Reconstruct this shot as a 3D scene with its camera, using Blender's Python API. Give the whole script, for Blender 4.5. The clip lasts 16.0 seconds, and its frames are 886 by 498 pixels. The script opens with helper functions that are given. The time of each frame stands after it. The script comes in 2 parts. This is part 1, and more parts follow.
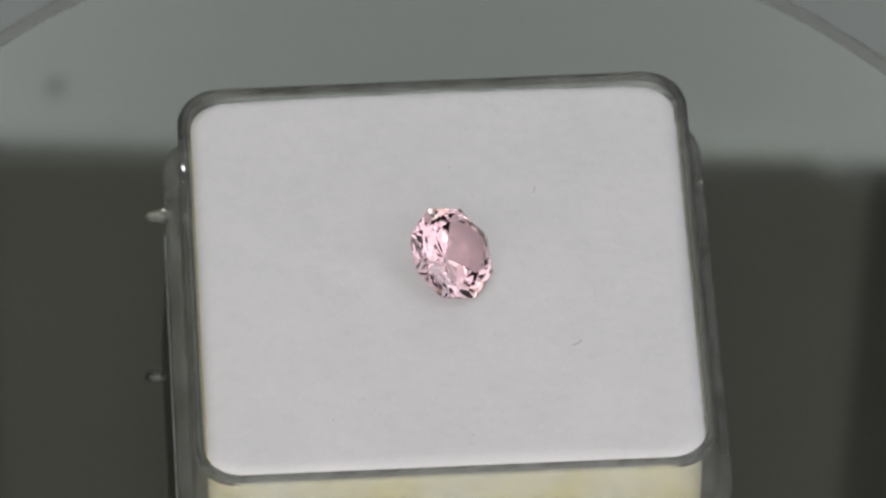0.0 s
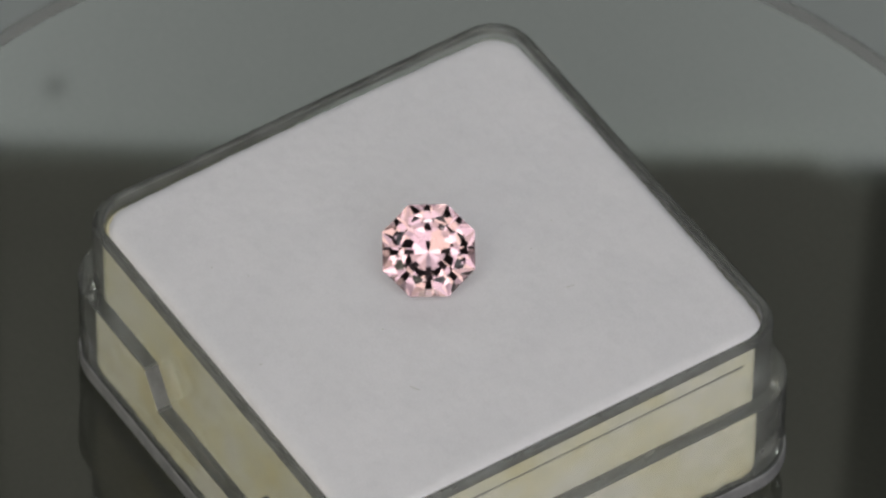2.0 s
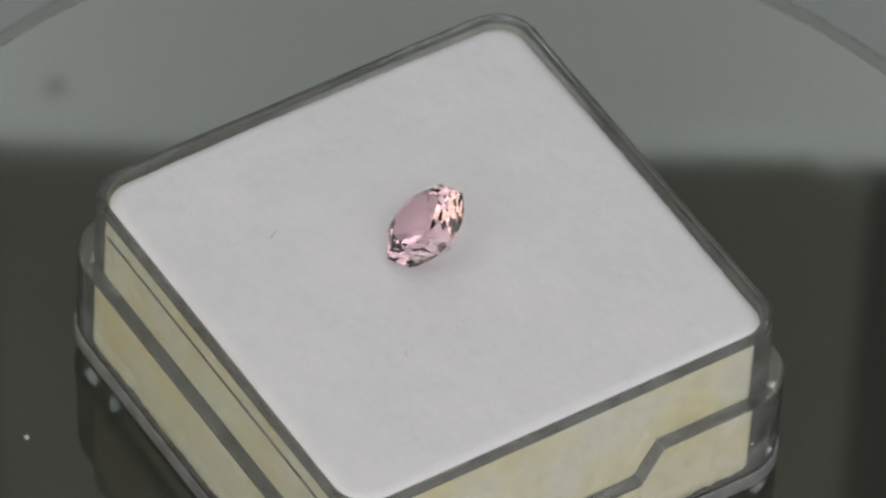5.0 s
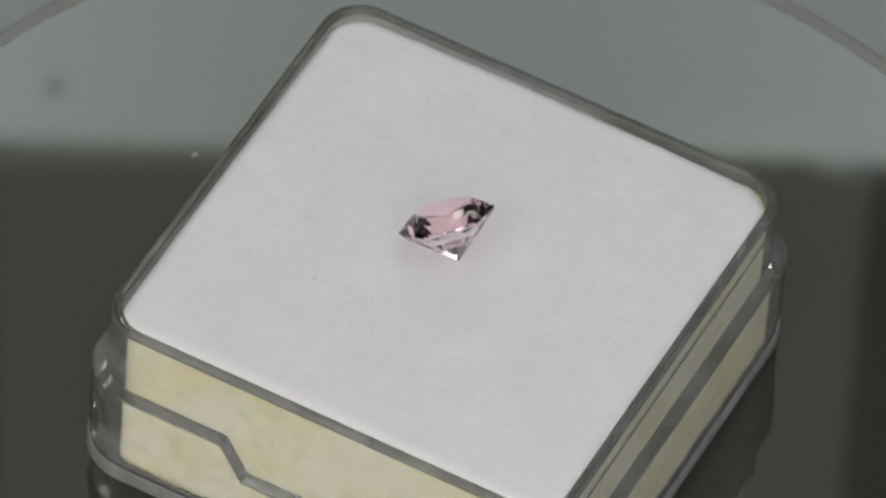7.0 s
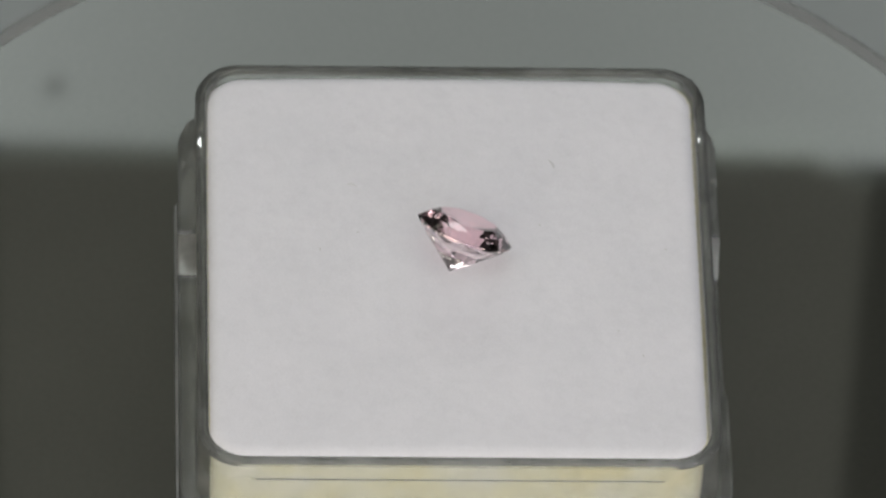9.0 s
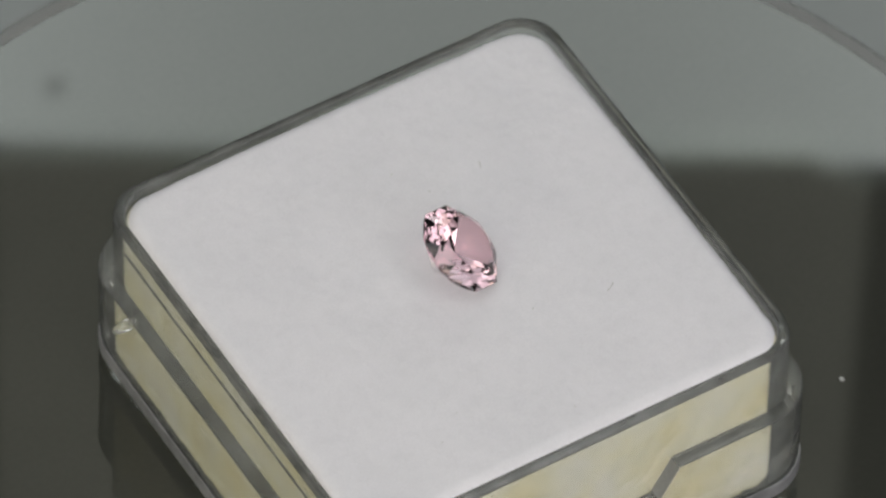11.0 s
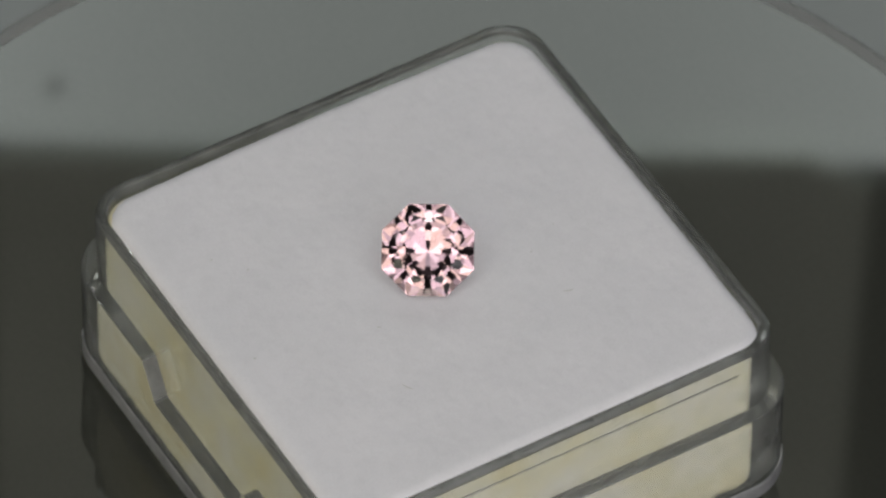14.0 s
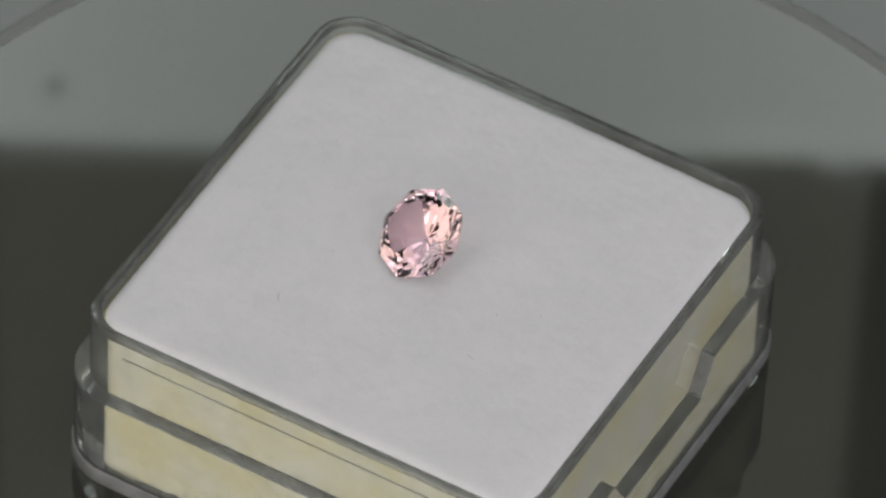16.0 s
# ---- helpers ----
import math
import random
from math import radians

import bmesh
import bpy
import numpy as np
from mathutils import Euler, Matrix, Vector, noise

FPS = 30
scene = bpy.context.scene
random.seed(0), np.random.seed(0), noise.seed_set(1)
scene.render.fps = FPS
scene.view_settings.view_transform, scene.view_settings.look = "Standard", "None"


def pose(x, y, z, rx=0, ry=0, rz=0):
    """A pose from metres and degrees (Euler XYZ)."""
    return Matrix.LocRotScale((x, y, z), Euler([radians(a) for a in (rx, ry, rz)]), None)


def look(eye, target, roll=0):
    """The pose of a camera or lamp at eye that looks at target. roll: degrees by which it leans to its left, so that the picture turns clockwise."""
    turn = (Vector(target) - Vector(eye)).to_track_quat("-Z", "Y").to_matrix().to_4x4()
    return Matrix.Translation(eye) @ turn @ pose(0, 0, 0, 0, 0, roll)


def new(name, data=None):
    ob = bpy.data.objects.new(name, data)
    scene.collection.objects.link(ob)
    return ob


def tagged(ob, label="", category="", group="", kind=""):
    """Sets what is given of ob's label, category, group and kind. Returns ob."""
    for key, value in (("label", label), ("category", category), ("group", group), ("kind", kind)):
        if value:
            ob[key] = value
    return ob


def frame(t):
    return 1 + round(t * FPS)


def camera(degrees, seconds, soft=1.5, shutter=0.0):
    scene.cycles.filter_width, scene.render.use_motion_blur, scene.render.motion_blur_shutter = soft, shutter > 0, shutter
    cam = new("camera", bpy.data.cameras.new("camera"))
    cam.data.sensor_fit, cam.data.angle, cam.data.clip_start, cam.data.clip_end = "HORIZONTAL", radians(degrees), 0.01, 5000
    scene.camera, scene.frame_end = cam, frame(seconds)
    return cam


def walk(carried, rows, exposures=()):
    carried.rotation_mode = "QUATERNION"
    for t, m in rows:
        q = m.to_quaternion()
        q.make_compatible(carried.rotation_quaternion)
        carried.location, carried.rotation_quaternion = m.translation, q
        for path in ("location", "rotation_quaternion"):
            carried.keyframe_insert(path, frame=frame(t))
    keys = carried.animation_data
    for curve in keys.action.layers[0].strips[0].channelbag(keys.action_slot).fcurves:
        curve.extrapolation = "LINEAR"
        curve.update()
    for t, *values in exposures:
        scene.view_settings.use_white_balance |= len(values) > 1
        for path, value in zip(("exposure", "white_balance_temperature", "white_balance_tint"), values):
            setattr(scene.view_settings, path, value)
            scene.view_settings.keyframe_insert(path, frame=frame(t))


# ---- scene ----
MM = 0.001
DEG = 5.6105
cam = camera(DEG, 16.0, soft=2.4)
cam.data.dof.use_dof, cam.data.dof.focus_distance, cam.data.dof.aperture_fstop = True, 0.522, 80.0
ELEV = radians(48.9089)
EYE = Vector((0.032, -346.189 + 0.5654, 396.953 + 0.4932 + 13.0)) * MM
WAY = Vector((0, math.cos(ELEV), -math.sin(ELEV)))
VIEW = look(EYE, EYE + WAY, 2.516)
walk(cam, [(0, VIEW), (16, VIEW)], [(0, 0.06), (0.5, 0.01), (1.0, -0.11), (1.5, -0.16), (2.5, -0.15), (3.0, -0.12), (4.0, -0.08), (6.5, 0.12), (8.5, 0.11),
                                    (11.0, 0.14), (11.5, 0.13), (12.0, 0.05), (12.5, 0.02), (13.0, -0.11), (13.5, -0.16), (14.5, -0.15), (15.0, -0.12), (16.0, -0.08)])

# turn of the platter, degrees clockwise from above
START, SPEED = 5.1154, 30.203


def turn(t):
    return pose(0, 0, 0, 0, 0, START - SPEED * t)


# ---- light ----
world = bpy.data.worlds.new("world")
world.use_nodes = True
world.node_tree.nodes["Background"].inputs[0].default_value = (0.8, 0.9, 1.0, 1)
world.node_tree.nodes["Background"].inputs[1].default_value = 0.05
scene.world = world


def area_lamp(name, eye, target, w, h, watts, colour):
    data = bpy.data.lights.new(name, "AREA")
    data.shape, data.size, data.size_y = "RECTANGLE", w, h
    data.energy, data.color = watts, colour
    ob = new(name, data)
    ob.matrix_world = look(eye, target)
    return ob


# unseen soft lamps set beside and above the lens, plus an added overhead fill
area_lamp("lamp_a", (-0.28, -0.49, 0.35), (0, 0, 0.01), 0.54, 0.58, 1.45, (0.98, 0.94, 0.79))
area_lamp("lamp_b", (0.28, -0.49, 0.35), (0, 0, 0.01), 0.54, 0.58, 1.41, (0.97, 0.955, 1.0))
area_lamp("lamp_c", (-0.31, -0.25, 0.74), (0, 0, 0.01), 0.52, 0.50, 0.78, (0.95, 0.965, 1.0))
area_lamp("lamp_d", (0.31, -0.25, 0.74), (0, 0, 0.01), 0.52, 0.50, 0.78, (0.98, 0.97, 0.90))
area_lamp("overhead_fill", (0, 0, 1.49), (0, 0, 0), 1.0, 1.0, 2.0, (0.88, 0.97, 1.0))


# ---- materials ----
def material(name):
    m = bpy.data.materials.new(name)
    m.use_nodes = True
    return m, m.node_tree, m.node_tree.nodes["Principled BSDF"]


def noise_node(nt, scale, detail=4.0, rough=0.55):
    co = nt.nodes.new("ShaderNodeTexCoord")
    n = nt.nodes.new("ShaderNodeTexNoise")
    n.inputs["Scale"].default_value, n.inputs["Detail"].default_value = scale, detail
    n.inputs["Roughness"].default_value = rough
    nt.links.new(co.outputs["Object"], n.inputs["Vector"])
    return n


def ramp_node(nt, source, stops):
    r = nt.nodes.new("ShaderNodeValToRGB")
    while len(r.color_ramp.elements) < len(stops):
        r.color_ramp.elements.new(0.5)
    for el, (pos, col) in zip(r.color_ramp.elements, stops):
        el.position, el.color = pos, (*col, 1)
    nt.links.new(source, r.inputs[0])
    return r


def bump_node(nt, bsdf, source, strength, distance):
    b = nt.nodes.new("ShaderNodeBump")
    b.inputs["Strength"].default_value, b.inputs["Distance"].default_value = strength, distance
    nt.links.new(source, b.inputs["Height"])
    nt.links.new(b.outputs[0], bsdf.inputs["Normal"])
    return b


def mix_node(nt, a, b, fac):
    m = nt.nodes.new("ShaderNodeMix")
    m.data_type, m.blend_type = "RGBA", "MULTIPLY"
    m.inputs[0].default_value = fac
    nt.links.new(a, m.inputs[6])
    nt.links.new(b, m.inputs[7])
    return m


def foam_material(name, stops, fine_stops, scale, nap=0.965):
    m, nt, b = material(name)
    big = noise_node(nt, scale, 3)
    fine = noise_node(nt, 9000, 3, 0.7)
    r1, r2 = ramp_node(nt, big.outputs[0], stops), ramp_node(nt, fine.outputs[0], fine_stops)
    mix = mix_node(nt, r1.outputs[0], r2.outputs[0], 1.0)
    tuft = ramp_node(nt, noise_node(nt, 900, 4, 0.65).outputs[0], [(0.3, (nap, nap, nap)), (0.55, (1, 1, 1))])
    mix = mix_node(nt, mix.outputs[2], tuft.outputs[0], 1.0)
    nt.links.new(mix.outputs[2], b.inputs["Base Color"])
    b.inputs["Roughness"].default_value = 1.0
    b.inputs["Specular IOR Level"].default_value = 0.1
    bump_node(nt, b, noise_node(nt, 2600, 5, 0.7).outputs[0], 0.45, 0.00005)
    return m


WHITE = foam_material("white_felt", [(0.3, (0.805, 0.785, 0.82)), (0.7, (0.845, 0.82, 0.855))], [(0.25, (0.93, 0.93, 0.93)), (0.6, (1, 1, 1))], 180)
CREAM = foam_material("cream_foam", [(0.34, (0.70, 0.63, 0.41)), (0.5, (0.71, 0.67, 0.51)), (0.66, (0.72, 0.69, 0.60))], [(0.30, (0.70, 0.68, 0.62)), (0.50, (1, 1, 1))], 230, 0.86)


def clear_plastic():
    m, nt, b = material("clear_plastic")
    b.inputs["Base Color"].default_value = (0.95, 0.965, 0.95, 1)
    haze = ramp_node(nt, noise_node(nt, 420, 5, 0.65).outputs[0], [(0.35, (0.98, 0.98, 0.98)), (0.65, (0.92, 0.92, 0.92))])
    nt.links.new(haze.outputs[0], b.inputs["Transmission Weight"])
    b.inputs["IOR"].default_value = 1.49
    n = noise_node(nt, 700, 5, 0.6)
    r = ramp_node(nt, n.outputs[0], [(0.45, (0.015, 0.015, 0.015)), (0.8, (0.07, 0.07, 0.07))])
    nt.links.new(r.outputs[0], b.inputs["Roughness"])
    bump_node(nt, b, noise_node(nt, 200, 2).outputs[0], 0.04, 0.0001)
    return m


def frosted_plastic(name, col, through_light):
    m, nt, b = material(name)
    wear = ramp_node(nt, noise_node(nt, 380, 5, 0.7).outputs[0], [(0.36, [c * 0.55 for c in col]), (0.62, col)])
    nt.links.new(wear.outputs[0], b.inputs["Base Color"])
    b.inputs["Transmission Weight"].default_value = through_light
    b.inputs["IOR"].default_value = 1.49
    b.inputs["Roughness"].default_value = 0.45
    bump_node(nt, b, noise_node(nt, 1500, 3).outputs[0], 0.4, 0.0001)
    return m


def gem_material(name, tint):
    m, nt, b = material(name)
    b.inputs["Base Color"].default_value = (*tint, 1)
    b.inputs["Transmission Weight"].default_value = 1
    b.inputs["IOR"].default_value = 1.76
    b.inputs["Roughness"].default_value = 0.0
    return m


def platter_material():
    m, nt, b = material("black_gloss")
    big, fine = noise_node(nt, 60, 4), noise_node(nt, 2500, 3, 0.7)
    r1 = ramp_node(nt, big.outputs[0], [(0.3, (0.036, 0.037, 0.031)), (0.7, (0.042, 0.043, 0.036))])
    r2 = ramp_node(nt, fine.outputs[0], [(0.3, (0.9, 0.9, 0.9)), (0.7, (1, 1, 1))])
    mix = mix_node(nt, r1.outputs[0], r2.outputs[0], 1.0)
    nt.links.new(mix.outputs[2], b.inputs["Base Color"])
    b.inputs["Roughness"].default_value = 0.035
    b.inputs["IOR"].default_value = 1.62
    return m


def plain(name, col, rough=0.6, metal=0.0, vary=0.1, scale=40):
    m, nt, b = material(name)
    n = noise_node(nt, scale, 5)
    lo, hi = [c * (1 - vary) for c in col], [min(1, c * (1 + vary)) for c in col]
    r = ramp_node(nt, n.outputs[0], [(0.3, lo), (0.7, hi)])
    nt.links.new(r.outputs[0], b.inputs["Base Color"])
    b.inputs["Roughness"].default_value, b.inputs["Metallic"].default_value = rough, metal
    return m


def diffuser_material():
    """Opal plate whose glow is made stronger towards both ends, for its reflection."""
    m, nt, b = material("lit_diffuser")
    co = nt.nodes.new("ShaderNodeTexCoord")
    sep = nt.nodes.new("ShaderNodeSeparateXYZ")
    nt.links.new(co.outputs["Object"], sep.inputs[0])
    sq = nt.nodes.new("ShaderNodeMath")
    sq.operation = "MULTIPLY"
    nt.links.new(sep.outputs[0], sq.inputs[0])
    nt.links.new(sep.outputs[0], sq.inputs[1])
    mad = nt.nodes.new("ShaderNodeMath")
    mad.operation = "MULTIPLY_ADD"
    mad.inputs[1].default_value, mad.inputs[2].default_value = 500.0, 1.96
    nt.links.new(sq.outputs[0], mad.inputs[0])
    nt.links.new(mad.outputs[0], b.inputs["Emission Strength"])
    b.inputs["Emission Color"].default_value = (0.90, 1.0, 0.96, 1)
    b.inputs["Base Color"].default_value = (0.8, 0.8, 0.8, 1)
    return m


PLASTIC, PLATTER = clear_plastic(), platter_material()
# crown tint deepened to stand in for pinker light on long paths; pavilion paler
GEM, GEM_BACK = gem_material("pink_gem", (0.91, 0.60, 0.655)), gem_material("pale_pink_gem", (0.97, 0.87, 0.91))
FROSTED = frosted_plastic("frosted_plastic", (0.52, 0.52, 0.53), 0.25)
PALE_PLASTIC = frosted_plastic("pale_rough_plastic", (0.62, 0.62, 0.61), 0.68)
HOUSING = plain("grey_housing", (0.075, 0.078, 0.078), 0.12, scale=60)
GROOVE = plain("matt_gap", (0.26, 0.265, 0.26), 0.8)
DESK = plain("dark_desk", (0.06, 0.058, 0.052), 0.5, scale=8)
WALL = plain("grey_room_shell", (0.34, 0.345, 0.34), 0.9, scale=3)
MATT_BLACK = plain("matt_black", (0.03, 0.03, 0.024), 0.7, scale=20)
BOARDPANEL = plain("grey_panel", (0.76, 0.78, 0.68), 0.7, scale=20)
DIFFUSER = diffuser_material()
SPECK = plain("pale_speck", (0.5, 0.5, 0.48), 0.5)
GLINT_FLECK, GREY_FLECK = plain("glint_fleck", (0.86, 0.82, 0.66), 0.4), plain("grey_fleck", (0.36, 0.35, 0.30), 0.8)


# ---- building helpers (shapes in millimetres) ----
def part(name, bm, mat, parent=None, label="", recalc=True):
    if recalc:
        bmesh.ops.recalc_face_normals(bm, faces=bm.faces)
    bmesh.ops.scale(bm, vec=(MM, MM, MM), verts=bm.verts)
    me = bpy.data.meshes.new(name)
    bm.to_mesh(me)
    bm.free()
    me.materials.append(mat)
    ob = new(name, me)
    if parent:
        ob.parent = parent
    if label:
        tagged(ob, label)
    return ob


def smooth(ob, angle=35):
    me = ob.data
    for f in me.polygons:
        f.use_smooth = True
    me.set_sharp_from_angle(angle=radians(angle))
    return ob


def loft(loops, cap_first=True, cap_last=True, crisp=lambda i: False):
    bm = bmesh.new()
    rings = [[bm.verts.new(co) for co in loop] for loop in loops]
    n = len(rings[0])
    for a, b in zip(rings, rings[1:]):
        for i in range(n):
            bm.faces.new((a[i], a[(i + 1) % n], b[(i + 1) % n], b[i])).smooth = True
    if cap_first:
        bm.faces.new(rings[0][::-1])
    if cap_last:
        bm.faces.new(rings[-1])
    # the edges round each ring stay crisp, those across it are smooth
    for ring in rings:
        for i in range(n):
            e = bm.edges.get((ring[i], ring[(i + 1) % n]))
            if e:
                e.smooth = False
    for a, b in zip(rings, rings[1:]):
        for i in range(n):
            if crisp(i):
                bm.edges.get((a[i], b[i])).smooth = False
    return bm


def disc_loops(profile, n=160):
    return [[(r * math.cos(2 * math.pi * i / n), r * math.sin(2 * math.pi * i / n), z) for i in range(n)] for r, z in profile]


def ring_bm(profile, n=160):
    """A closed ring of the given profile."""
    bm = bmesh.new()
    rings = [[bm.verts.new(co) for co in loop] for loop in disc_loops(profile, n)]
    for a, b in zip(rings, rings[1:] + rings[:1]):
        for i in range(n):
            bm.faces.new((a[i], a[(i + 1) % n], b[(i + 1) % n], b[i])).smooth = True
    for ring in rings:
        for i in range(n):
            bm.edges.get((ring[i], ring[(i + 1) % n])).smooth = False
    return bm


def plate_bm(outline, y0, y1):
    """A plate of that outline in x and z, between two depths."""
    return loft([[(x, y0, z) for x, z in outline], [(x, y1, z) for x, z in outline]])


def box_bm(x0, x1, y0, y1, z0, z1, bevel=0.0):
    bm = bmesh.new()
    bmesh.ops.create_cube(bm, size=1, matrix=Matrix.Translation(((x0 + x1) / 2, (y0 + y1) / 2, (z0 + z1) / 2)) @ Matrix.Diagonal((x1 - x0, y1 - y0, z1 - z0, 1)))
    if bevel:
        bmesh.ops.bevel(bm, geom=bm.edges[:], offset=bevel, segments=3, affect="EDGES", profile=0.5)
    return bm


BREAKS = (-11.8, -11.65, -9.5, -6.1, -5.95, -4.65, -4.5, 0.0, 4.5, 4.65, 5.95, 6.1, 9.5, 11.65, 11.8)


def square_loop(half, radius, zfun, arc=10, swell=0.0):
    """A rounded square, from the front side round; zfun(x, y) gives the height; swell: how far a ridge stands out on two sides."""
    out = []
    for k in range(4):
        c, s = math.cos(k * math.pi / 2), math.sin(k * math.pi / 2)
        side = [(b, -half - (swell if k % 2 and abs(b) < 11.7 else 0.0)) for b in BREAKS]
        corner = [(half - radius + radius * math.cos(a), -(half - radius) + radius * math.sin(a)) for a in [-math.pi / 2 + i / arc * math.pi / 2 for i in range(arc + 1)]]
        for x, y in side + corner:
            X, Y = c * x - s * y, s * x + c * y
            out.append((X, Y, zfun(X, Y)))
    return out


def flat(z):
    return lambda x, y: z


# ---- room ----
def room():
    # unseen shell added to shut out world light and darken the gem's reflections
    tagged(part("floor", box_bm(-1600, 1600, -1600, 1600, -800, -760), DESK), "unseen dark floor of the added room", kind="structure")
    tagged(part("ceiling", box_bm(-1600, 1600, -1600, 1600, 1500, 1540), WALL), "unseen grey ceiling of the added room", kind="structure")
    tagged(part("wall_north", box_bm(-1600, 1600, 1600, 1640, -800, 1500), WALL), "unseen grey wall of the added room", kind="structure")
    tagged(part("wall_south", box_bm(-1600, 1600, -1640, -1600, -800, 1500), WALL), "unseen grey wall of the added room", kind="structure")
    tagged(part("wall_east", box_bm(1600, 1640, -1600, 1600, -800, 1500), WALL), "unseen grey wall of the added room", kind="structure")
    tagged(part("wall_west", box_bm(-1640, -1600, -1600, 1600, -800, 1500), WALL), "unseen grey wall of the added room", kind="structure")
    desk = tagged(new("desk"), "dark matt desk under the turntable", "desk")
    part("desk_top", box_bm(-600, 600, -400, 400, -52, -24, 3), DESK, desk)
    for x in (-560, 560):
        for y in (-360, 360):
            part("leg", box_bm(x - 25, x + 25, y - 25, y + 25, -760, -52, 3), DESK, desk)


room()

RIM = 39.2


def make_turntable():
    t = tagged(new("turntable"), "round glossy black motor turntable with grey outer ring", "turntable")
    prof = [(20, -3.0), (RIM - 0.8, -3.0), (RIM - 0.38, -2.0), (RIM - 0.42, -0.02), (RIM - 0.44, 0.0)]
    platter = part("platter", loft(disc_loops(prof)), PLATTER, t, "glossy black turning platter with dust")
    prof = [(RIM + 0.38, -3.4), (RIM + 0.42, -0.02), (RIM + 0.44, 0.0), (54, 0.0), (55.2, -0.4), (55.8, -1.5), (57, -24.0), (20, -24.0), (20, -3.4)]
    part("housing", ring_bm(prof), HOUSING, t, "grey plastic base ring")
    prof = [(RIM - 0.36, -3.3), (RIM + 0.40, -3.3), (RIM + 0.40, -0.03), (RIM - 0.36, -0.03)]
    part("gap_ring", ring_bm(prof), GROOVE, t, "matt grey gap round the platter")
    return t, platter


TURNTABLE, PLATTER_PART = make_turntable()


def make_reflected_panels():
    """Unseen lit diffuser with a dark board over it, added to be mirrored in the platter."""
    y = 150
    stand = tagged(new("light_panel"), "upright lit white panel, added for its reflection in the platter", "lamp")
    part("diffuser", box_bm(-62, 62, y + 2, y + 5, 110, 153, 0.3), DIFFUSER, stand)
    part("panel_frame", box_bm(-66, 66, y + 5.2, y + 18, 20, 157, 2.0), MATT_BLACK, stand)
    part("foot", box_bm(-146, 146, y - 10, y + 40, -24, 20, 2.0), MATT_BLACK, stand)
    # dark dot and ring added here in place of a dust spot on the lens
    for r0, r1 in ((0.0, 0.26), (0.36, 0.62)):
        n = 20
        pts = [(math.cos(2 * math.pi * i / n), math.sin(2 * math.pi * i / n)) for i in range(n)]
        prof = [(r1, y + 2.5), (r1, y + 1.88), (max(r0, 0.01), y + 1.88), (max(r0, 0.01), y + 2.5)]
        part("lens_dust_mark", loft([[(-32.4 + r * c, yy, 142.0 + r * s) for c, s in pts] for r, yy in prof], False, False), MATT_BLACK, stand)
    # added black board; its pale panel lifts the dark reflection in the platter
    hood = tagged(new("reflected_board"), "black board with a pale grey panel, added for its dark reflection", "lamp hood")
    part("board_body", plate_bm([(-260, 420), (-260, 158), (-66, 150.5), (-37, 149), (36, 147.1), (66, 148.5), (260, 148.5), (260, 420)], y, y + 1.8), MATT_BLACK, hood)
    part("board_panel", plate_bm([(-37.5, 330), (-37.5, 149), (-36, 147.6), (30, 144.0), (35, 147), (35, 330)], y - 1.2, y - 0.2), BOARDPANEL, hood)
    part("board_post", box_bm(-240, -220, y + 2, y + 14, -24, 420, 1.0), MATT_BLACK, hood)
    part("board_post", box_bm(220, 240, y + 2, y + 14, -24, 420, 1.0), MATT_BLACK, hood)


make_reflected_panels()

# ---- the box with its pad and stone ----
H = 12.4
BOX_AT = Matrix.Translation((0.42 * MM, -0.64 * MM, 0.6 * MM)) @ pose(0, 0, 0, 0.655, -1.618, 0)


def ledge(drop=0.0):
    def height(x, y):
        if abs(y) > abs(x):
            k = min(1.0, max(0.0, (6.02 - abs(x)) / 1.45))
        else:
            k = 0.0
        return H - 4.85 - 2.45 * k - drop
    return height


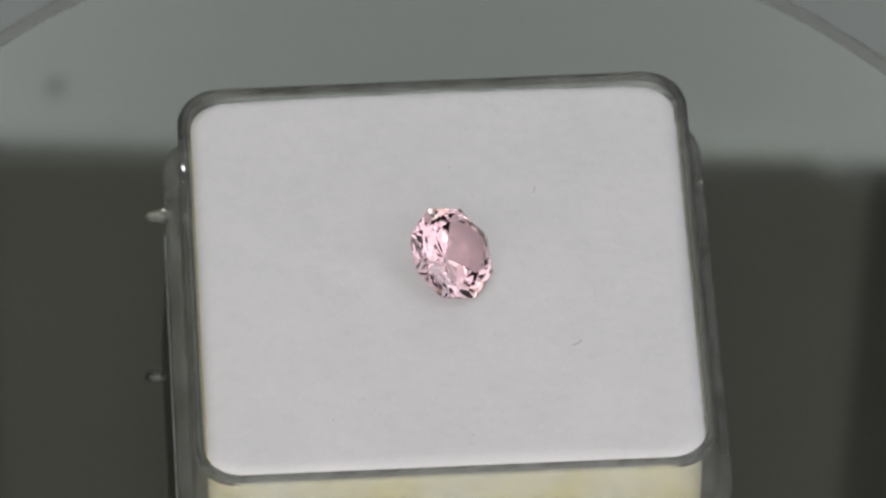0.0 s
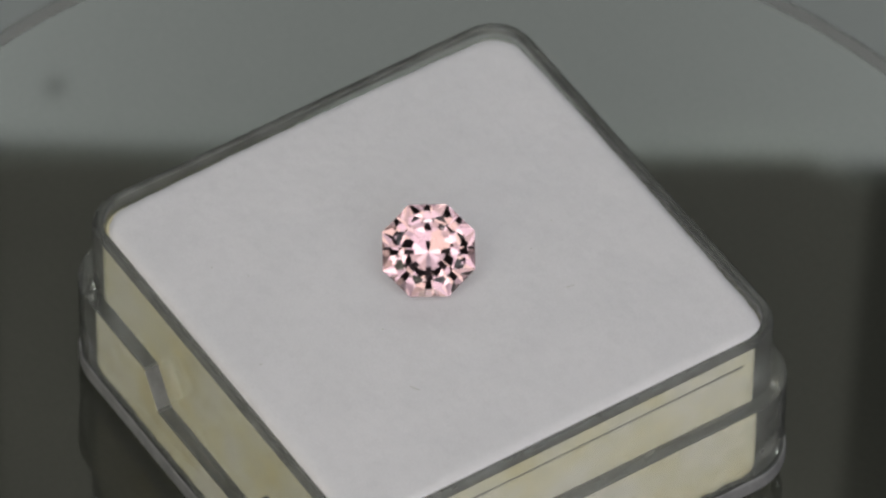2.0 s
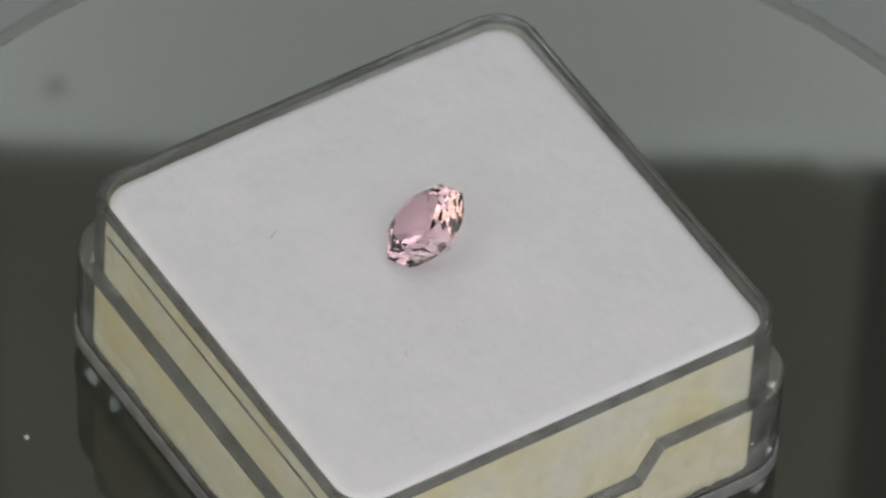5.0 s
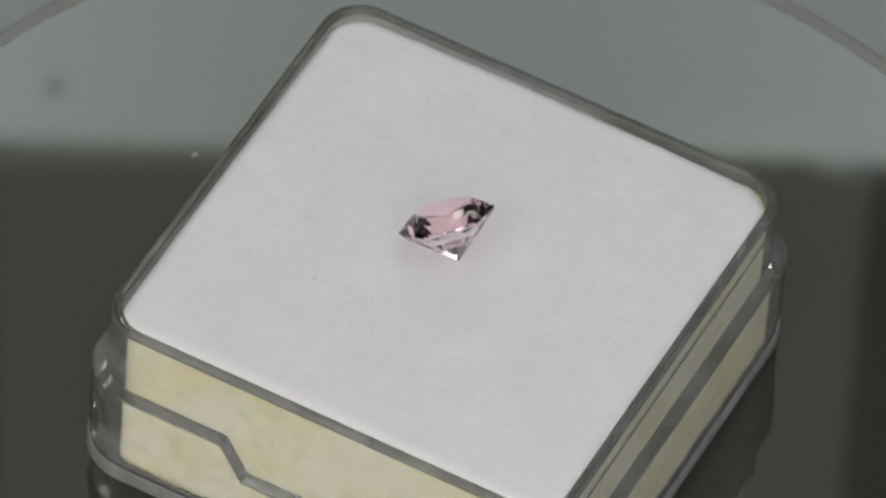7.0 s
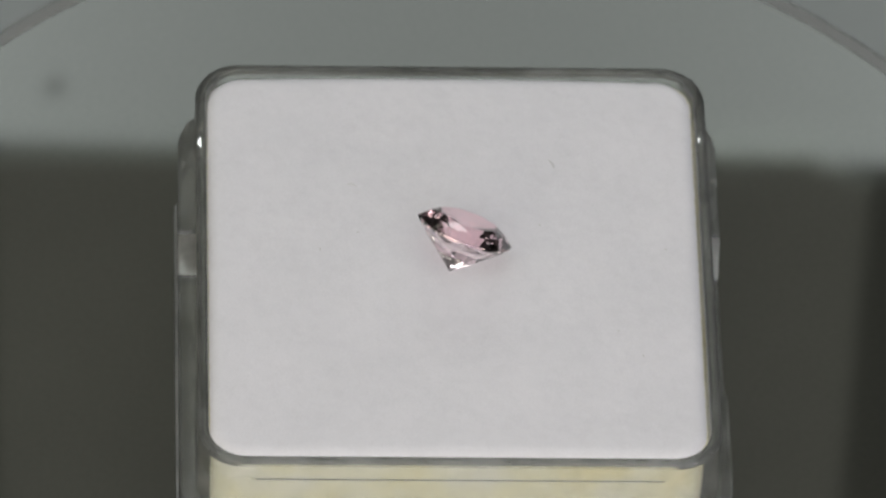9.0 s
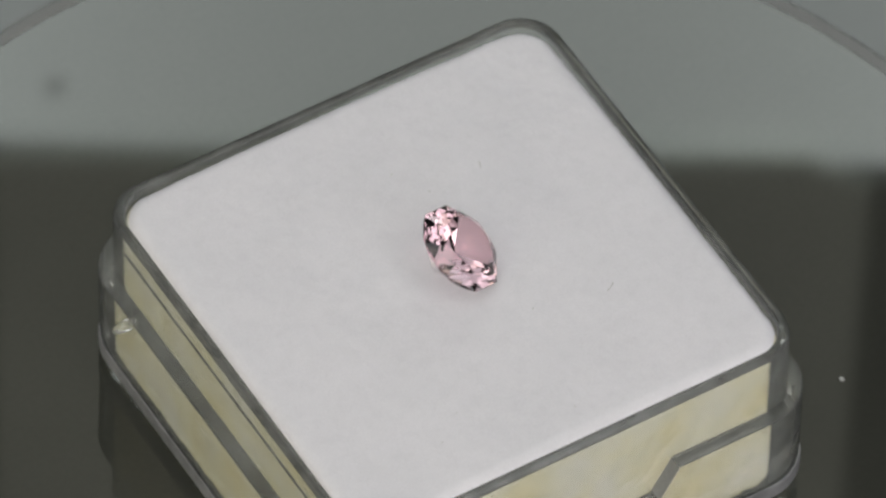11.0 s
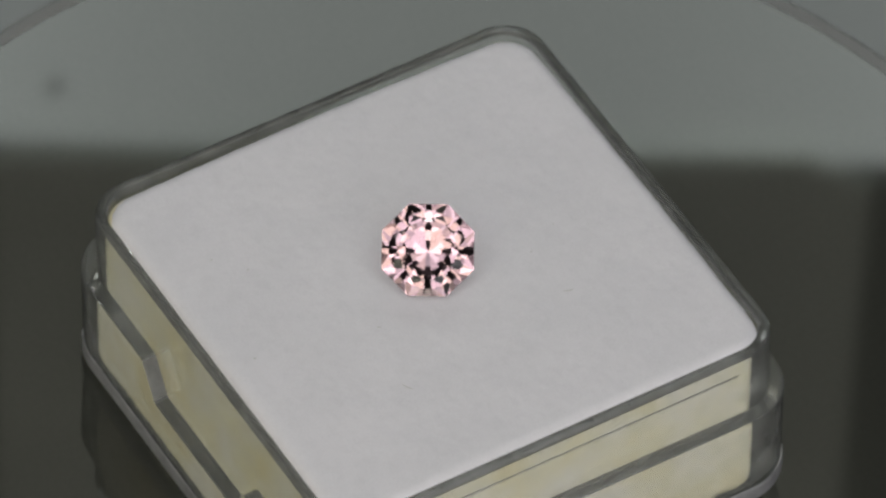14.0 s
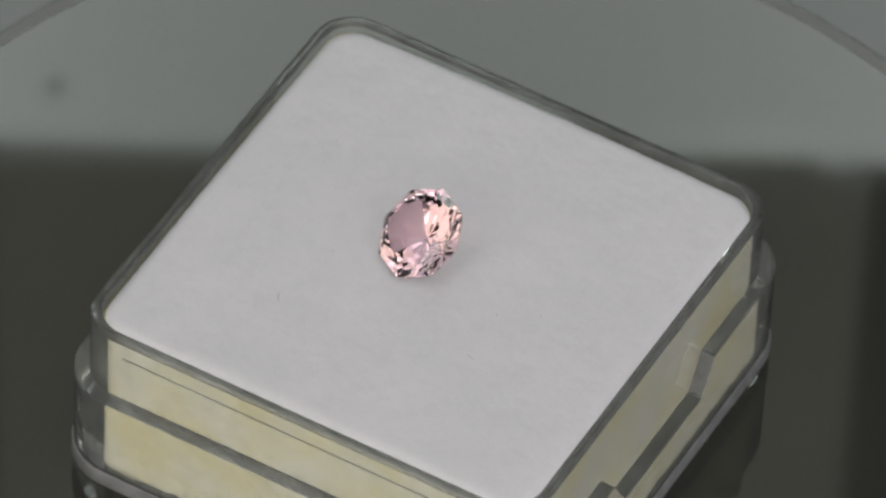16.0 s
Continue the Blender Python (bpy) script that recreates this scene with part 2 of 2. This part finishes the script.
def make_box():
    box = tagged(new("display_box"), "open clear plastic gem display box on the turntable", "box")
    loops = [
        square_loop(15.3, 2.8, flat(0.0)),
        square_loop(15.75, 3.2, flat(0.2)),
        square_loop(16.02, 3.5, flat(0.55)),
        square_loop(16.02, 3.5, flat(1.15)),
        square_loop(16.02, 3.5, ledge(0.07)),
        square_loop(15.95, 3.43, ledge(0.0)),
        square_loop(15.12, 2.62, ledge(0.0)),
        square_loop(15.09, 2.6, flat(H - 1.66)),
        square_loop(15.09, 2.6, flat(H - 1.54), swell=0.08),
        square_loop(15.09, 2.6, flat(H - 1.44), swell=0.06),
        square_loop(15.09, 2.6, flat(H - 1.38)),
        square_loop(15.08, 2.6, flat(H - 0.34)),
        square_loop(15.02, 2.57, flat(H - 0.17)),
        square_loop(14.91, 2.5, flat(H - 0.05)),
        square_loop(14.76, 2.4, flat(H)),
        square_loop(14.60, 2.3, flat(H)),
        square_loop(14.48, 2.2, flat(H - 0.08)),
        square_loop(14.42, 2.15, flat(H - 0.3)),
        square_loop(14.34, 2.1, flat(0.75)),
        square_loop(14.1, 1.9, flat(0.55)),
    ]
    side = len(BREAKS) + 11
    tray = part("tray", loft(loops, crisp=lambda i: i % side < len(BREAKS)), PLASTIC, box)
    # the slanted steps of the ledge get a paler, rougher plastic
    tray.data.materials.append(PALE_PLASTIC)
    for f in tray.data.polygons:
        x, y, z = f.center / MM
        if 4.6 < abs(x) < 6.0 and abs(y) > 15.0 and H - 7.4 < z < H - 4.8 and 0.25 < abs(f.normal.z) < 0.9:
            f.material_index = 1
    tray.visible_shadow = False
    ring = [square_loop(h, 3.5, flat(z)) for h, z in ((16.03, 0.42), (16.06, 0.42), (16.09, 0.55), (16.09, 1.4), (16.06, 1.55), (16.03, 1.55), (16.03, 0.42))]
    bm = loft(ring, False, False)
    bmesh.ops.remove_doubles(bm, verts=bm.verts[:], dist=1e-4)
    part("base_band", bm, FROSTED, box, "frosted whitish band round the foot")
    bm = bmesh.new()
    bmesh.ops.create_icosphere(bm, subdivisions=2, radius=0.5)
    for v in bm.verts:
        v.co = Vector((v.co.x * 1.7, v.co.y * 0.8, v.co.z * 0.7)) + 0.12 * noise.noise_vector(v.co * 2.5)
    bmesh.ops.translate(bm, vec=(-16.4, 9.7, H - 5.3), verts=bm.verts)
    nub = part("moulding_nub", bm, PLASTIC, box, "torn moulding nub on the skirt")
    box.matrix_basis = BOX_AT
    return box


def make_pad():
    pad = tagged(new("foam_pad"), "cream foam pad with white felt top in the box", "foam pad")
    def ragged(half, radius, z, amount, seed):
        out, n = [], 150
        for k in range(4):
            c, s = math.cos(k * math.pi / 2), math.sin(k * math.pi / 2)
            k0 = half - radius
            line = [(-k0 + 2 * k0 * i / n, -half) for i in range(n)]
            line += [(k0 + radius * math.cos(a), -k0 + radius * math.sin(a)) for a in [-math.pi / 2 + i / 8 * math.pi / 2 for i in range(8)]]
            for x, y in line:
                X, Y = c * x - s * y, s * x + c * y
                lift = noise.noise((X * 0.9, Y * 0.9, seed)) + 0.8 * noise.noise((X * 3.1, Y * 3.1, seed + 5)) + 0.6 * noise.noise((X * 8.0, Y * 8.0, seed + 9))
                out.append((X, Y, z + amount * max(lift, -0.3)))
        return out

    core = [ragged(13.6, 1.7, 0.62, 0.02, 1), ragged(14.1, 1.8, 0.85, 0.30, 2), ragged(14.27, 1.85, 1.4, 0.75, 3), ragged(14.30, 1.9, H - 0.8, 0.0, 4)]
    part("foam_core", loft(core), CREAM, pad, "cream yellow foam")
    n = 120
    bm = bmesh.new()
    half, rad = 14.34, 2.1

    def height(x, y):
        ax, ay = abs(x), abs(y)
        cx, cy = max(0, ax - (half - rad)), max(0, ay - (half - rad))
        edge = half - max(ax, ay) if min(cx, cy) == 0 else rad - math.hypot(cx, cy)
        edge = max(edge, 0.0)
        drop = 0.4 * max(0, 1 - edge / 0.7) ** 2
        dome = 0.30 * (1 - (x * x + y * y) / 215) - 0.02
        fuzz = 0.05 * noise.noise((x * 0.5, y * 0.5, 1)) + 0.02 * noise.noise((x * 2.2, y * 2.2, 7))
        dent = 0.18 * math.exp(-((x - 0.6) ** 2 + (y + 0.2) ** 2) / 1.2)
        return H - 0.12 + dome + fuzz - drop - dent

    def squash(u, v):
        # square grid to a rounded square
        x, y = u * half, v * half
        ax, ay = abs(x), abs(y)
        k = half - rad
        if ax > k and ay > k:
            dx, dy = ax - k, ay - k
            m = max(dx, dy)
            q = m / math.hypot(dx, dy)
            ax, ay = k + dx * q, k + dy * q
        return math.copysign(ax, x), math.copysign(ay, y)

    grid = []
    for j in range(n + 1):
        row = []
        for i in range(n + 1):
            x, y = squash(2 * i / n - 1, 2 * j / n - 1)
            z = height(x, y)
            if i in (0, n) or j in (0, n):
                k = 1 + 0.004 * noise.noise((x * 2.5, y * 2.5, 3)) - 0.003
                x, y = x * k, y * k
            row.append(bm.verts.new((x + 0.06, y + 0.06, z)))
        grid.append(row)
    for j in range(n):
        for i in range(n):
            bm.faces.new((grid[j][i], grid[j][i + 1], grid[j + 1][i + 1], grid[j + 1][i]))
    rim = grid[0][:-1] + [r[-1] for r in grid[:-1]] + grid[-1][:0:-1] + [r[0] for r in grid[:0:-1]]
    low = [bm.verts.new((v.co.x, v.co.y, H - 0.78)) for v in rim]
    m = len(rim)
    for i in range(m):
        bm.faces.new((rim[i], rim[(i + 1) % m], low[(i + 1) % m], low[i]))
    bm.faces.new(low)
    smooth(part("felt_top", bm, WHITE, pad, "soft white felt top"), 60)
    # pale flecks added as glints on the foam, grey ones as its dark specks
    rng = random.Random(4)
    for k in range(4):
        for i in range(9):
            along, z, r = rng.uniform(-13, 13), rng.uniform(1.8, 9.5) if i < 4 else rng.uniform(1.5, 3.2), rng.uniform(0.05, 0.11)
            bm = bmesh.new()
            bmesh.ops.create_icosphere(bm, subdivisions=1, radius=r)
            for v in bm.verts:
                v.co = Vector((v.co.x * 1.2, v.co.y * 0.45, v.co.z)) + 0.25 * r * noise.noise_vector(v.co * 12 + Vector((i, k, 0)))
            bmesh.ops.translate(bm, vec=(along, -14.29, z), verts=bm.verts)
            bmesh.ops.rotate(bm, cent=(0, 0, 0), matrix=Matrix.Rotation(k * math.pi / 2, 3, "Z"), verts=bm.verts)
            part("foam_fleck", bm, GREY_FLECK if i > 5 else GLINT_FLECK, pad)
    pad.matrix_basis = BOX_AT
    return pad


def make_gem():
    """An eight-sided brilliant, cut plane by plane out of a block, in tiers of facets."""
    c = [Vector((x, y, z)) * 6 for x in (-1, 1) for y in (-1, 1) for z in (-1, 1)]
    solid = [[c[i] for i in f] for f in ((0, 1, 3, 2), (4, 6, 7, 5), (0, 4, 5, 1), (2, 3, 7, 6), (0, 2, 6, 4), (1, 5, 7, 3))]

    def grind(n, d):
        """Takes off all that stands out beyond the plane."""
        nonlocal solid
        kept, rim = [], []
        for face in solid:
            out = []
            for p, q in zip(face, face[1:] + face[:1]):
                a, b = n.dot(p) - d, n.dot(q) - d
                if a <= 1e-7:
                    out.append(p)
                if (a > 1e-7) != (b > 1e-7):
                    x = p + (q - p) * (a / (a - b))
                    out.append(x)
                    rim.append(x)
            if len(out) > 2:
                kept.append(out)
        uniq = []
        for p in rim:
            if all((p - q).length > 1e-5 for q in uniq):
                uniq.append(p)
        if len(uniq) > 2:
            mid = sum(uniq, Vector()) / len(uniq)
            e1 = (uniq[0] - mid).normalized()
            e2 = n.cross(e1)
            kept.append(sorted(uniq, key=lambda p: math.atan2((p - mid).dot(e2), (p - mid).dot(e1))))
        solid = kept

    R = 2.91
    flat_r = R * math.cos(math.pi / 8)

    def tier(angles, slope, up, point=None, bite=0.0):
        """Facets all of one slope: through a point of the first, or biting so deep into what stands there."""
        s, planes = radians(slope), []
        for az in angles:
            a = radians(az)
            n = Vector((math.cos(a) * math.sin(s), math.sin(a) * math.sin(s), math.cos(s) * up))
            planes.append(n)
        d = planes[0].dot(Vector(point)) if point else max(planes[0].dot(p) for f in solid for p in f) - bite
        for n in planes:
            grind(n, d)

    def at(r, az, z):
        return (r * math.cos(radians(az)), r * math.sin(radians(az)), z)

    g = 0.08
    flats = [k * 45 for k in range(8)]
    corners = [k * 45 + 22.5 for k in range(8)]
    halves = [k * 45 + d for k in range(8) for d in (-11.25, 11.25)]
    tier(flats, 90, 1, at(flat_r, 0, 0))
    # pavilion: break facets on the flats, then six tiers down to the point
    tier(flats, 56.0, -1, at(flat_r, 0, -g))
    tier(corners, 47.0, -1, at(R, 22.5, -g))
    tier(halves, 47.5, -1, bite=0.15)
    tier(flats, 44.5, -1, bite=0.22)
    tier(halves, 43.4, -1, bite=0.11)
    tier(corners, 42.2, -1, bite=0.10)
    tier(flats, 41.0, -1, bite=0.06)
    # crown: breaks on the flats, kites on the corners, table and stars
    tier(flats, 47.0, 1, at(flat_r, 0, g))
    tier(corners, 39.0, 1, at(R, 22.5, g))
    tier(halves, 39.5, 1, bite=0.09)
    tier([0], 0, 1, (0, 0, 0.82))
    tier(flats, 30.0, 1, bite=0.11)
    tier(halves, 26.0, 1, bite=0.05)
    tier(corners, 20.0, 1, bite=0.04)
    gem = tagged(new("gemstone"), "faceted pale pink octagonal gemstone tilted on white felt", "gemstone")
    sets = {"table": [], "crown": [], "girdle": [], "pavilion": []}
    for face in solid:
        n = (face[1] - face[0]).cross(face[2] - face[1])
        for i in range(len(face)):
            m = (face[i] - face[i - 1]).cross(face[(i + 1) % len(face)] - face[i])
            n = m if m.length > n.length else n
        z = n.normalized().z
        sets["table" if z > 0.99 else "crown" if z > 0.1 else "girdle" if z > -0.1 else "pavilion"].append(face)
    for name, faces in sets.items():
        bm = bmesh.new()
        for face in faces:
            bm.faces.new([bm.verts.new(p) for p in face])
        bmesh.ops.remove_doubles(bm, verts=bm.verts[:], dist=2e-4)
        bmesh.ops.dissolve_degenerate(bm, dist=1e-4, edges=bm.edges[:])
        part(name, bm, GEM_BACK if name == "pavilion" else GEM, gem, recalc=False).visible_shadow = name in ("girdle", "crown")
    return gem


AZ, EL = radians(-32.886), radians(52.418)
N = Vector((math.cos(EL) * math.cos(AZ), math.cos(EL) * math.sin(AZ), math.sin(EL)))
U = Vector((-math.sin(AZ), math.cos(AZ), 0))
V = N.cross(U)
GEM_AT = Matrix.Translation(Vector((0.415, -1.255, 15.142)) * MM) @ Matrix((U, V, N)).transposed().to_4x4() @ pose(0, 0, 0, 0, 0, 2.17)

BOX, PAD, STONE = make_box(), make_pad(), make_gem()
STONE.matrix_basis = GEM_AT


def make_speck(x, y, r):
    bm = bmesh.new()
    bmesh.ops.create_icosphere(bm, subdivisions=1, radius=r)
    for v in bm.verts:
        v.co = Vector((v.co.x, v.co.y * 1.2, v.co.z * 0.5)) + 0.3 * r * noise.noise_vector(v.co * 9 / r * 0.2 + Vector((x, y, 0)))
    ob = tagged(part("dust_speck", bm, SPECK), "tiny pale dust speck on the black platter", "dust", "dust on the platter")
    at = Matrix.Translation(Vector((x, y, 0.3 * r)) * MM)
    ob.matrix_basis = at
    return ob, at


SPECKS = [make_speck(22.1, -10.25, 0.17)]


FIBRE = plain("grey_lint", (0.58, 0.57, 0.55), 0.9)


def make_lint(x, y, length, heading):
    """A fine curved fibre, or a fleck where it is short; x and y from the turning axis."""
    n = 7
    rows = []
    for i in range(n):
        u = i / (n - 1) - 0.5
        p = Vector((u * length, 0.35 * length * (u * u - 0.1), 0.03 + 0.03 * math.cos(3 * u)))
        r = 0.028 if 0 < i < n - 1 else 0.012
        rows.append([(p.x, p.y + r * math.cos(a), p.z + r * math.sin(a)) for a in [k * math.pi / 3 for k in range(6)]])
    ob = part("lint_fibre", loft(rows), FIBRE)
    tagged(ob, "tiny grey lint fibre on the white felt", "lint", "lint on the felt")
    bx, by = x - 0.42, y + 0.64
    at = BOX_AT @ Matrix.Translation(Vector((bx, by, H + 0.14 - 0.0013 * (bx * bx + by * by))) * MM) @ pose(0, 0, 0, 0, 0, heading)
    ob.matrix_basis = at
    return ob, at


LINT = [make_lint(7.8, -6.5, 0.75, 30), make_lint(6.05, 5.3, 0.6, 75), make_lint(-4.76, -9.97, 0.16, 0), make_lint(3.04, -5.66, 0.2, 50),
        make_lint(1.16, 7.24, 0.2, 10), make_lint(2.41, 5.0, 0.22, 120), make_lint(1.41, -12.97, 0.2, 70), make_lint(-6.54, -11.37, 0.18, 20)]


def motions():
    times = [0.5 * i for i in range(33)]
    walk(PLATTER_PART, [(t, turn(t)) for t in times])
    walk(BOX, [(t, turn(t) @ BOX_AT) for t in times])
    walk(PAD, [(t, turn(t) @ BOX_AT) for t in times])
    walk(STONE, [(t, turn(t) @ GEM_AT) for t in times])
    for ob, at in SPECKS + LINT:
        walk(ob, [(t, turn(t) @ at) for t in times])


motions()
